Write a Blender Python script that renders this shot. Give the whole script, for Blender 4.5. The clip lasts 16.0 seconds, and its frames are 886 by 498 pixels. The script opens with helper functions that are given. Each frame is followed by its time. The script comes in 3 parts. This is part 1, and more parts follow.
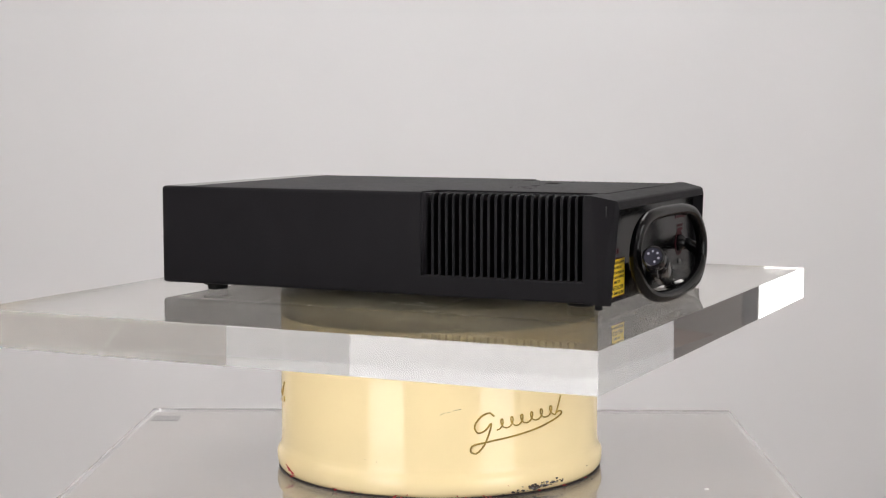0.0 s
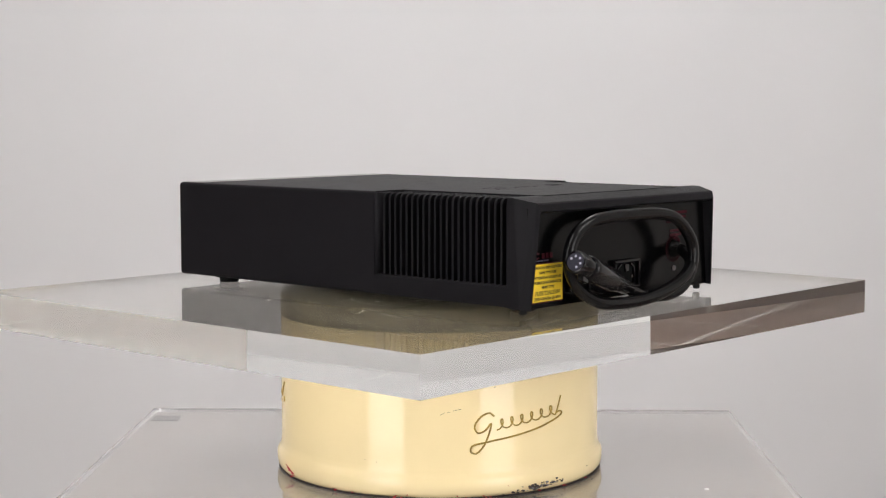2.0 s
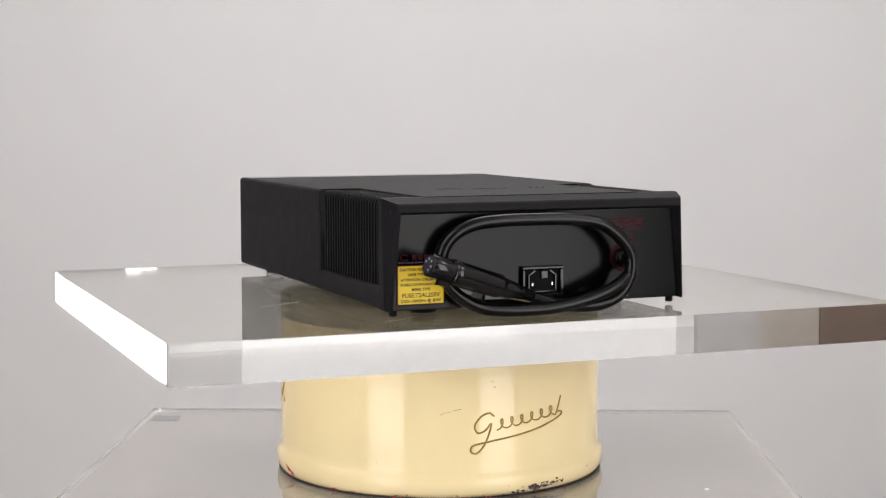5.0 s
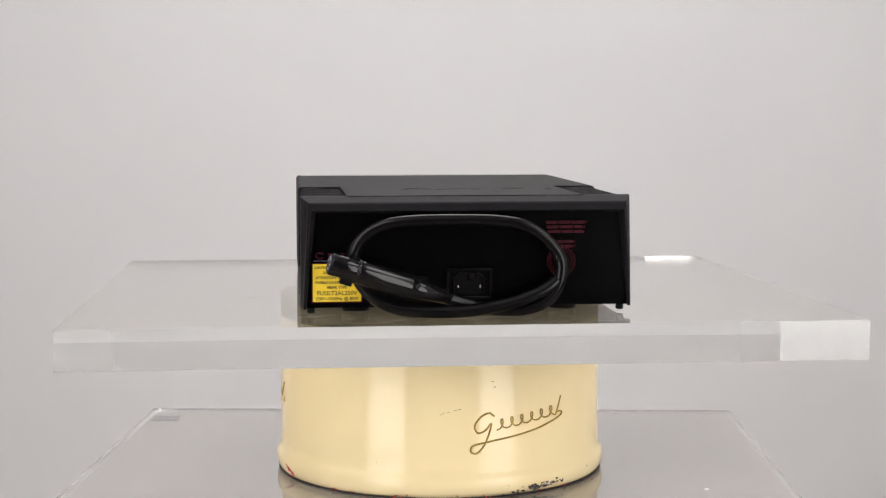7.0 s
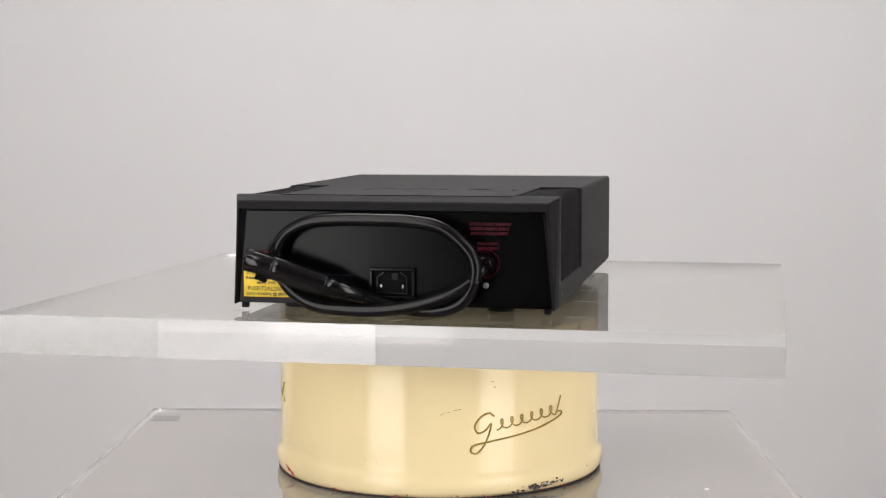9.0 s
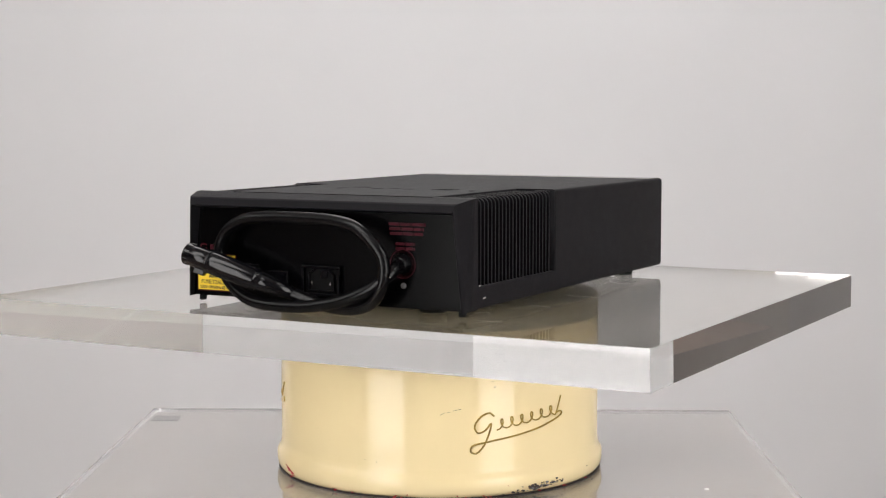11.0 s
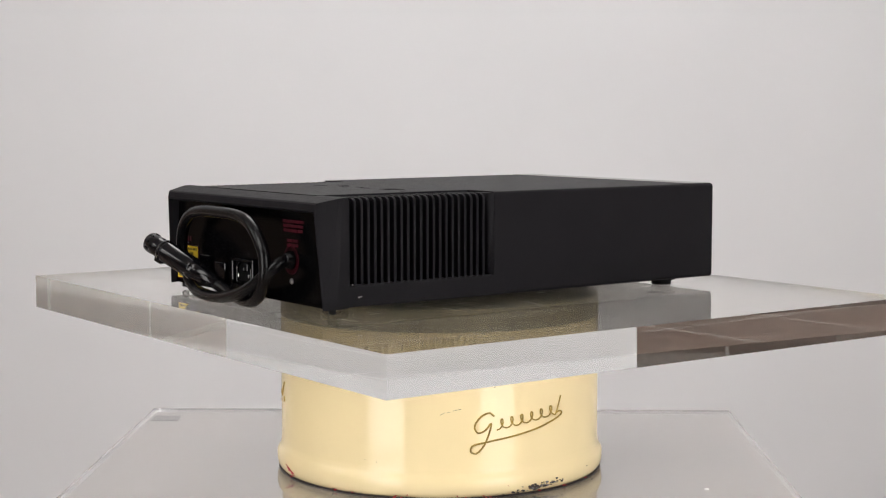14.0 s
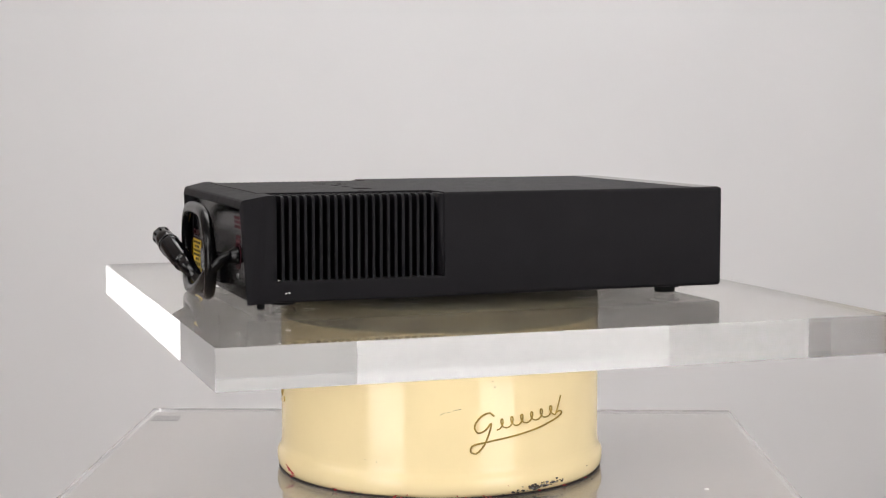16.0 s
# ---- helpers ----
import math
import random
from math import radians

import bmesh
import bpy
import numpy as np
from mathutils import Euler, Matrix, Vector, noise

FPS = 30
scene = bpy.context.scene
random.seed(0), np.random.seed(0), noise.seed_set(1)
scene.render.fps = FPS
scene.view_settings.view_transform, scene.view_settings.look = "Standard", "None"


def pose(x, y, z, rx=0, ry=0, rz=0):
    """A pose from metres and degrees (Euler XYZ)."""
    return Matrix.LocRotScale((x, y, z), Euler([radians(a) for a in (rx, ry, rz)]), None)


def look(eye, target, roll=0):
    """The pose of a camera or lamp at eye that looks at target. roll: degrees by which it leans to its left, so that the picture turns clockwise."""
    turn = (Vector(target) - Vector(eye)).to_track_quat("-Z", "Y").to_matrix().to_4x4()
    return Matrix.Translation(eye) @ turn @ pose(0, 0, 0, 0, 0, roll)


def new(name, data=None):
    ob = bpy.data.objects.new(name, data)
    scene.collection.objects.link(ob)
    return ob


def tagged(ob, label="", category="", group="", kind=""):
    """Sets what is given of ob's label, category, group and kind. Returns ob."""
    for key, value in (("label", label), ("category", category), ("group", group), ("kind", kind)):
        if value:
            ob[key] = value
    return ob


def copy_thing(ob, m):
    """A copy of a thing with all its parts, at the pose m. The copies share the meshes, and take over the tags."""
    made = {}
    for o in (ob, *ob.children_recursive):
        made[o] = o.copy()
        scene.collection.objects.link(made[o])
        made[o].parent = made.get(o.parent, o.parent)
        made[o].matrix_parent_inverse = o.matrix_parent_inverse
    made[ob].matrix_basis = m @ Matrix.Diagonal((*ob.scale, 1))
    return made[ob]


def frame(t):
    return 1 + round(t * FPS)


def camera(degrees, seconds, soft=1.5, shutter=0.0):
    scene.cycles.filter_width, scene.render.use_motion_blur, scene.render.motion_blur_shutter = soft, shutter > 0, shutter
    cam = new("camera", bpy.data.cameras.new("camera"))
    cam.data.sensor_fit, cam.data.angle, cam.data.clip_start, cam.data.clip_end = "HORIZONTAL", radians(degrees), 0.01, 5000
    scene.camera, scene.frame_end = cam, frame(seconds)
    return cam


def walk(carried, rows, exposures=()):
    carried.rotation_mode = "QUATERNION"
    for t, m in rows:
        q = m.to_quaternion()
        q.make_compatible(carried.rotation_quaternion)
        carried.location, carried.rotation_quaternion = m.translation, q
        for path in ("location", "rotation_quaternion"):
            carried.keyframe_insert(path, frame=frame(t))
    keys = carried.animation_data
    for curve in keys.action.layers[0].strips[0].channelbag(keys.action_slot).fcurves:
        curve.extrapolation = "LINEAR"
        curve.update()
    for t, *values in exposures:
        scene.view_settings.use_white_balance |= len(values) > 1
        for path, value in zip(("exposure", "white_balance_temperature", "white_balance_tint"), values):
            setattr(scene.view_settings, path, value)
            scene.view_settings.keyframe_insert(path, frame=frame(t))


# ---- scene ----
# The turntable's axis is the z axis; z = 0 is the top of the acrylic slab.
EYE = Vector((0.0, -1.15696, 0.1297))
YAW, PITCH = radians(0.1318), radians(-5.0404)
AIM = EYE + Vector((math.sin(YAW) * math.cos(PITCH), math.cos(YAW) * math.cos(PITCH), math.sin(PITCH)))
cam = camera(31.694, 16.0, soft=1.2)
view = look(EYE, AIM, -0.053)
walk(cam, [(0.0, view), (16.0, view)])

# ---- world and light ----
world = bpy.data.worlds.new("world")
scene.world = world
world.use_nodes = True
world.node_tree.nodes["Background"].inputs["Color"].default_value = (0.75, 0.77, 0.8, 1)
world.node_tree.nodes["Background"].inputs["Strength"].default_value = 0.15
scene.view_settings.exposure = 0.0
SOFTBOX_GLOW = 4.45
CEILING_GLOW = 5.1


# ---- materials ----
def material(name, colour, rough=0.5, metal=0.0, spots=0.0, scale=60.0, bump=0.0, bump_scale=900.0, emit=0.0,
             glass=0.0, ior=1.45, rough_spots=0.0, second=None, stretch=(1, 1, 1), coat=0.0, specular=0.5, haze=None):
    m = bpy.data.materials.new(name)
    m.use_nodes = True
    nt = m.node_tree
    b = nt.nodes["Principled BSDF"]
    b.inputs["Base Color"].default_value = (*colour, 1)
    b.inputs["Roughness"].default_value = rough
    b.inputs["Metallic"].default_value = metal
    b.inputs["IOR"].default_value = ior
    b.inputs["Transmission Weight"].default_value = glass
    b.inputs["Coat Weight"].default_value = coat
    b.inputs["Specular IOR Level"].default_value = specular
    if emit:
        b.inputs["Emission Color"].default_value = (*colour, 1)
        b.inputs["Emission Strength"].default_value = emit
    co = nt.nodes.new("ShaderNodeTexCoord")
    mp = nt.nodes.new("ShaderNodeMapping")
    mp.inputs["Scale"].default_value = stretch
    nt.links.new(co.outputs["Object"], mp.inputs["Vector"])

    def grain(s, detail=6.0):
        n = nt.nodes.new("ShaderNodeTexNoise")
        n.inputs["Scale"].default_value = s
        n.inputs["Detail"].default_value = detail
        nt.links.new(mp.outputs["Vector"], n.inputs["Vector"])
        return n

    if spots:
        n = grain(scale)
        r = nt.nodes.new("ShaderNodeValToRGB")
        r.color_ramp.elements[0].position, r.color_ramp.elements[1].position = 0.3, 0.7
        dark = second or tuple(c * (1 - spots) for c in colour)
        r.color_ramp.elements[0].color = (*dark, 1)
        r.color_ramp.elements[1].color = (*colour, 1)
        nt.links.new(n.outputs["Fac"], r.inputs["Fac"])
        nt.links.new(r.outputs["Color"], b.inputs["Base Color"])
    if rough_spots:
        n = grain(scale * 2.3)
        k = nt.nodes.new("ShaderNodeMapRange")
        k.inputs["To Min"].default_value = max(0.0, rough - rough_spots)
        k.inputs["To Max"].default_value = rough + rough_spots
        nt.links.new(n.outputs["Fac"], k.inputs["Value"])
        nt.links.new(k.outputs["Result"], b.inputs["Roughness"])
    if haze:
        # smears: clear glass where the first number holds, a milky film where the second does
        n = grain(scale)
        k = nt.nodes.new("ShaderNodeMapRange")
        k.inputs["From Min"].default_value, k.inputs["From Max"].default_value = 0.38, 0.72
        k.inputs["To Min"].default_value, k.inputs["To Max"].default_value = 1 - haze[0], 1 - haze[1]
        nt.links.new(n.outputs["Fac"], k.inputs["Value"])
        nt.links.new(k.outputs["Result"], b.inputs["Transmission Weight"])
    if bump:
        n = grain(bump_scale, 3.0)
        k = nt.nodes.new("ShaderNodeBump")
        k.inputs["Strength"].default_value = bump
        k.inputs["Distance"].default_value = 0.0004
        nt.links.new(n.outputs["Fac"], k.inputs["Height"])
        nt.links.new(k.outputs["Normal"], b.inputs["Normal"])
    return m


M_WALL = material("wall_paint", (0.745, 0.757, 0.785), 0.9, spots=0.03, scale=3.0, bump=0.15, bump_scale=160)
# whiter copy of the wall colour; brightens what the slab's edges show
M_WHITE_WALL = material("brightened_wall_tone", (0.87, 0.865, 0.85), 0.9, spots=0.03, scale=3.0, bump=0.15, bump_scale=160)
# unseen wall behind the camera, darkened so the black case reflects less
M_DARK_WALL = material("darkened_wall_tone", (0.20, 0.18, 0.165), 0.85, spots=0.1, scale=3.0, bump=0.15, bump_scale=160)
M_BROWN = material("brown_wall_tile", (0.31, 0.23, 0.19), 0.55, spots=0.35, scale=5.0, rough_spots=0.1, specular=0.25)
M_CEILING = material("ceiling_paint", (0.8, 0.8, 0.8), 0.9, spots=0.03, scale=3.0)
M_GROUT = material("pale_grout", (0.70, 0.655, 0.61), 0.9, spots=0.2, scale=40)
M_TILE = material("brown_tile", (0.36, 0.265, 0.22), 0.55, spots=0.5, scale=6.0, rough_spots=0.1, specular=0.25)
M_DIFFUSER = material("softbox_cloth", (1.0, 0.985, 0.97), 0.8, emit=SOFTBOX_GLOW)
M_PANEL_LIGHT = material("fill_diffuser", (1.0, 0.98, 0.96), 0.8, emit=CEILING_GLOW)
M_CLOTH = material("black_cloth", (0.02, 0.02, 0.022), 0.9, spots=0.3, scale=90)
M_METAL = material("stand_metal", (0.25, 0.25, 0.26), 0.35, metal=0.9, spots=0.2, scale=80)
M_ACRYLIC = material("clear_acrylic", (0.79, 0.775, 0.735), 0.004, glass=1.0, ior=1.49, haze=(0.0, 0.08), scale=26.0, stretch=(1, 0.4, 1))
M_ACRYLIC_EDGE = material("polished_acrylic_edge", (0.97, 0.972, 0.96), 0.003, glass=1.0, ior=1.49)
M_ACRYLIC_UNDER = material("scuffed_acrylic_underside", (0.80, 0.785, 0.74), 0.012, glass=1.0, ior=1.49)
M_COVER = material("clear_cover_sheet", (0.90, 0.895, 0.89), 0.006, glass=1.0, ior=1.49)
M_FOOT = material("matt_black_foot", (0.004, 0.004, 0.005), 0.6, spots=0.2, scale=200.0, specular=0.2)
M_CONTACT = material("pale_contact", (0.35, 0.35, 0.42), 0.35, metal=0.5, spots=0.3, scale=500)
M_SCRATCH = material("scratch", (0.5, 0.49, 0.45), 0.6, spots=0.5, scale=300)
M_PLINTH = material("taupe_laminate", (0.47, 0.43, 0.41), 0.4, spots=0.18, scale=14.0, rough_spots=0.1, bump=0.1)
M_CREAM = material("cream_enamel", (0.85, 0.695, 0.405), 0.07, spots=0.05, scale=18.0, rough_spots=0.03)
# cream toned down to olive: the dimming through the slab is in the colour
M_DIM_BAND = material("dimmed_cream_enamel", (0.46, 0.40, 0.26), 0.45, spots=0.45, scale=30.0, rough_spots=0.1)
M_DRUM_TOP = material("shade_olive_tone", (0.52, 0.465, 0.32), 0.5, spots=0.5, scale=22.0, rough_spots=0.1)
M_FELT = material("grey_felt", (0.12, 0.112, 0.108), 0.9, spots=0.2, scale=200)
M_FLAKE = material("white_flake", (0.85, 0.85, 0.85), 0.6, spots=0.1, scale=500)
M_GOLD = material("gold_print", (0.42, 0.28, 0.05), 0.4, metal=0.25, spots=0.45, scale=160)
M_CHIP = material("bare_chip", (0.06, 0.045, 0.04), 0.7, spots=0.5, scale=400)
M_RED_CHIP = material("red_primer", (0.5, 0.03, 0.04), 0.6, spots=0.4, scale=400)
M_CASE = material("black_crackle_paint", (0.0094, 0.0088, 0.0105), 0.5, spots=0.14, scale=45.0, rough_spots=0.06, bump=0.35, bump_scale=1500, specular=0.085)
M_GLOSS = material("gloss_black", (0.006, 0.006, 0.007), 0.12, spots=0.2, scale=60.0, rough_spots=0.05)
M_FIN = material("black_fin_paint", (0.0088, 0.0084, 0.0103), 0.5, spots=0.2, scale=60.0, bump=0.25, bump_scale=1500, specular=0.09)
M_REAR = material("black_rear_panel", (0.0008, 0.0008, 0.0010), 0.2, spots=0.1, scale=50.0, rough_spots=0.008, bump=0.02, bump_scale=1800, specular=0.15)
M_RUBBER = material("black_rubber", (0.0030, 0.0030, 0.0036), 0.24, spots=0.25, scale=140.0, bump=0.03, bump_scale=500, specular=0.25)
M_PLUG = material("black_moulding", (0.003, 0.003, 0.004), 0.13, spots=0.1, scale=120.0, rough_spots=0.02, specular=0.4)
M_FACE = material("plug_face", (0.016, 0.015, 0.026), 0.5, spots=0.2, scale=200.0, specular=0.2)
M_STEEL = material("bright_steel", (0.7, 0.69, 0.67), 0.25, metal=1.0, spots=0.2, scale=300)
M_YELLOW = material("yellow_label", (0.82, 0.58, 0.03), 0.5, spots=0.1, scale=90)
M_INK = material("black_ink", (0.03, 0.025, 0.01), 0.6, spots=0.2, scale=300)
M_RED = material("red_print", (0.048, 0.002, 0.008), 0.5, spots=0.5, scale=420, specular=0.15)
M_VIOLET = material("dull_violet_print", (0.035, 0.032, 0.06), 0.5, spots=0.3, scale=320)
# near-black: the depth of inlet and slots is put into the colour as shade
M_SLOT = material("slot_shadow", (0.0015, 0.0015, 0.0017), 0.6, spots=0.2, scale=200, specular=0.1)


# ---- mesh helpers ----
def part(name, bm, mat, parent=None, label="", smooth=False):
    bmesh.ops.recalc_face_normals(bm, faces=bm.faces[:])
    me = bpy.data.meshes.new(name)
    bm.to_mesh(me)
    bm.free()
    me.materials.append(mat)
    if smooth:
        for f in me.polygons:
            f.use_smooth = True
    ob = new(name, me)
    if parent:
        ob.parent = parent
    if label:
        ob["label"] = label
    return ob


def empty(name, m=None):
    ob = new(name)
    ob.empty_display_size = 0.05
    if m:
        ob.matrix_basis = m
    return ob


def box(bm, lo, hi, r=0.0, seg=2):
    c = [(a + b) / 2 for a, b in zip(lo, hi)]
    s = [b - a for a, b in zip(lo, hi)]
    made = bmesh.ops.create_cube(bm, size=1.0, matrix=Matrix.LocRotScale(c, None, s))
    if r:
        edges = list({e for v in made["verts"] for e in v.link_edges})
        bmesh.ops.bevel(bm, geom=edges, offset=r, segments=seg, profile=0.5, affect="EDGES")
    return bm


def boxed(lo, hi, r=0.0, seg=2):
    return box(bmesh.new(), lo, hi, r, seg)


def rod(bm, a, b, ra, rb=None, n=24, caps=True):
    """A round bar from a to b."""
    a, b = Vector(a), Vector(b)
    rb = ra if rb is None else rb
    turn = (b - a).to_track_quat("Z", "Y").to_matrix().to_4x4()
    m = Matrix.Translation((a + b) / 2) @ turn
    bmesh.ops.create_cone(bm, cap_ends=caps, segments=n, radius1=ra, radius2=rb, depth=(b - a).length, matrix=m)
    return bm


def turned(bm, profile, m=None, n=48):
    """A solid of revolution about z: (radius, height) from below to above."""
    m = m or Matrix()
    rings = []
    for r, z in profile:
        rings.append([bm.verts.new(m @ Vector((r * math.cos(2 * math.pi * k / n), r * math.sin(2 * math.pi * k / n), z))) for k in range(n)])
    for p, q in zip(rings, rings[1:]):
        for k in range(n):
            bm.faces.new((p[k], p[(k + 1) % n], q[(k + 1) % n], q[k]))
    bm.faces.new(rings[0][::-1])
    bm.faces.new(rings[-1])
    return bm


def prism(bm, outline, axis, lo, hi):
    """An outline of two coordinates, drawn out along the third axis."""
    def at(p, d):
        v = list(p)
        v.insert(axis, d)
        return v
    a = [bm.verts.new(at(p, lo)) for p in outline]
    b = [bm.verts.new(at(p, hi)) for p in outline]
    n = len(outline)
    bm.faces.new(a[::-1])
    bm.faces.new(b)
    for k in range(n):
        bm.faces.new((a[k], a[(k + 1) % n], b[(k + 1) % n], b[k]))
    return bm


def spline(points, steps=10):
    pts = [Vector(p) for p in points]
    pts = [2 * pts[0] - pts[1]] + pts + [2 * pts[-1] - pts[-2]]
    out = []
    for i in range(1, len(pts) - 2):
        a, b, c, d = pts[i - 1:i + 3]
        for k in range(steps):
            t = k / steps
            out.append(0.5 * ((2 * b) + (c - a) * t + (2 * a - 5 * b + 4 * c - d) * t * t + (3 * b - a - 3 * c + d) * t ** 3))
    out.append(pts[-2])
    return out


def sweep(bm, line, radius, n=14, flat=1.0, side=None):
    """A tube along a line; flat squeezes it along side."""
    rings, up = [], Vector(side) if side else None
    for i, p in enumerate(line):
        d = (line[min(i + 1, len(line) - 1)] - line[max(i - 1, 0)]).normalized()
        if up is None:
            up = d.orthogonal()
        x = (up - d * up.dot(d)).normalized()
        if not side:
            up = x
        y = d.cross(x)
        rings.append([bm.verts.new(p + radius * (x * math.cos(2 * math.pi * k / n) * flat + y * math.sin(2 * math.pi * k / n))) for k in range(n)])
    for p, q in zip(rings, rings[1:]):
        for k in range(n):
            bm.faces.new((p[k], p[(k + 1) % n], q[(k + 1) % n], q[k]))
    bm.faces.new(rings[0][::-1])
    bm.faces.new(rings[-1])
    return bm


def rounded(ob):
    """Smooth sides, flat ends."""
    for f in ob.data.polygons:
        f.use_smooth = len(f.vertices) == 4
    return ob


def lettering(name, text, size, mat, parent, m):
    cu = bpy.data.curves.new(name, "FONT")
    cu.body, cu.size, cu.extrude, cu.offset = text, size, 0.00004, 0.00007
    cu.align_x, cu.align_y = "CENTER", "CENTER"
    cu.resolution_u = 2
    tmp = bpy.data.objects.new(name, cu)
    scene.collection.objects.link(tmp)
    bpy.context.view_layer.update()
    me = bpy.data.meshes.new_from_object(tmp.evaluated_get(bpy.context.evaluated_depsgraph_get()))
    bpy.data.objects.remove(tmp)
    me.materials.clear()
    me.materials.append(mat)
    me.transform(m)
    ob = new(name, me)
    ob.parent = parent
    return ob


# ---- room ----
FLOOR_Z, PLATE_Z = -0.67, -0.132
TILE_PITCH, TILE_A, TILE_B = 0.615, -2.704, 3.541
X0, X1, Y0, Y1, TOP = -7.6, 2.3, -3.2, 1.98, 1.75


def room():
    tagged(part("floor", boxed((X0, Y0, FLOOR_Z - 0.1), (X1, Y1, FLOOR_Z - 0.0008)), M_GROUT),
           "brown ceramic tile floor with pale grout joints", "floor", kind="structure")
    for name, lo, hi in (("wall_back", (-2.4, Y1, FLOOR_Z - 0.1), (X1, Y1 + 0.15, TOP)),
                         ("wall_back_far", (X0, Y1, FLOOR_Z - 0.1), (-2.4, Y1 + 0.15, TOP)),
                         ("wall_front", (X0, Y0 - 0.15, FLOOR_Z - 0.1), (X1, Y0, TOP)),
                         ("wall_left", (X0 - 0.15, Y0 - 0.15, FLOOR_Z - 0.1), (X0, Y1 + 0.15, TOP)),
                         ("wall_right", (X1, Y0 - 0.15, FLOOR_Z - 0.1), (X1 + 0.15, Y1 + 0.15, TOP))):
        mat, label = {"wall_left": (M_GROUT, "brown tiled far wall with pale joints"), "wall_back_far": (M_GROUT, "brown tiled far wall with pale joints"),
                      "wall_right": (M_WHITE_WALL, "unseen right studio wall, toned whiter to brighten the slab's edges"), "wall_front": (M_DARK_WALL, "unseen studio wall behind the camera, toned dark to dim reflections")}.get(name, (M_WALL, "plain pale grey painted studio wall"))
        tagged(part(name, boxed(lo, hi), mat), label, "wall", kind="structure")
    tagged(part("ceiling", boxed((X0 - 0.15, Y0 - 0.15, TOP + 0.003), (X1 + 0.15, Y1 + 0.15, TOP + 0.15)), M_CEILING),
           "plain white painted ceiling", "ceiling", kind="structure")


room()


def wall_tiles():
    """Square brown tiles on the two far walls."""
    pitch, joint = 0.61, 0.022
    h = (pitch - joint) / 2
    share = {}
    for name, across, count in (("wall_left", 1, 8), ("wall_back_far", 0, 8)):
        for i in range(count):
            for k in range(3):
                z = FLOOR_Z + 0.32 + k * pitch
                if across:
                    lo, hi, at = (0, -h, -h), (0.006, h, h), (X0 + 0.0005, Y1 - 0.33 - i * pitch, z)
                else:
                    lo, hi, at = (-h, -0.006, -h), (h, 0, h), (X0 + 0.34 + i * pitch, Y1 - 0.0005, z)
                if name not in share:
                    t = part("tile", boxed(lo, hi, 0.002, 1), M_BROWN, bpy.data.objects[name])
                    share[name] = t.data
                else:
                    t = new("tile", share[name])
                    t.parent = bpy.data.objects[name]
                t.location = at


wall_tiles()


def softbox(m):
    """A photographer's softbox on a stand; its cloth front faces its own -y."""
    ob = tagged(empty("softbox", m), "white-fronted black softbox lamp on a metal stand", "studio lamp", "softboxes beside the camera")
    w, h, z = 0.34, 0.60, 0.80
    bm = bmesh.new()
    front = [bm.verts.new((sx * w, 0.0, z + sz * h)) for sx, sz in ((-1, -1), (1, -1), (1, 1), (-1, 1))]
    back = [bm.verts.new((sx * 0.09, 0.34, z + sz * 0.09)) for sx, sz in ((-1, -1), (1, -1), (1, 1), (-1, 1))]
    bm.faces.new(back)
    for k in range(4):
        bm.faces.new((front[k], front[(k + 1) % 4], back[(k + 1) % 4], back[k]))
    part("housing", bm, M_CLOTH, ob, "black cloth housing")
    part("diffuser", boxed((-w + 0.02, -0.012, z - h + 0.02), (w - 0.02, -0.004, z + h - 0.02)), M_DIFFUSER, ob, "glowing white cloth front")
    bm = bmesh.new()
    for s in (-1, 1):
        box(bm, (s * (w - 0.01) - 0.014, -0.03, z - h - 0.004), (s * (w - 0.01) + 0.014, 0.004, z + h + 0.004), 0.004)
        box(bm, (-w - 0.004, -0.03, z + s * (h - 0.01) - 0.014), (w + 0.004, 0.004, z + s * (h - 0.01) + 0.014), 0.004)
    part("rim", bm, M_CLOTH, ob)
    part("lamp_head", rod(bmesh.new(), (0, 0.32, z), (0, 0.52, z), 0.07), M_CLOTH, ob)
    part("pole", rod(bmesh.new(), (0, 0.42, 0.02), (0, 0.42, z - 0.05), 0.014), M_METAL, ob)
    for k in range(3):
        a = 2 * math.pi * k / 3 + 0.5
        part("leg", rod(bmesh.new(), (0, 0.42, 0.45), (0.42 * math.cos(a), 0.42 + 0.42 * math.sin(a), 0.012), 0.011), M_METAL, ob)
    return ob


def stand_at(azimuth, distance):
    """Where a lamp stands that faces the turntable; azimuth from the camera's side, to the right."""
    a = radians(azimuth)
    return pose(distance * math.sin(a), -distance * math.cos(a), FLOOR_Z, 0, 0, azimuth + 180)


soft_a = softbox(stand_at(-36, 1.5))
soft_b = copy_thing(soft_a, stand_at(39, 1.5))


# added fill lights out of view; they brighten the walls and the drum
def ceiling_light(x, y):
    ob = tagged(empty("ceiling_light", pose(x, y, TOP)), "added square white fill light panel, out of view", "ceiling light", "ceiling light panels")
    part("frame", boxed((-0.62, -0.62, -0.03), (0.62, 0.62, -0.002), 0.006), M_METAL, ob)
    part("diffuser", boxed((-0.58, -0.58, -0.038), (0.58, 0.58, -0.028)), M_PANEL_LIGHT, ob)
    return ob


for lx, ly in ((-5.6, 0.0), (-3.2, -0.4), (-0.9, -1.3), (1.66, -0.9), (0.0, 1.05), (-2.05, -1.75)):
    ceiling_light(lx, ly)


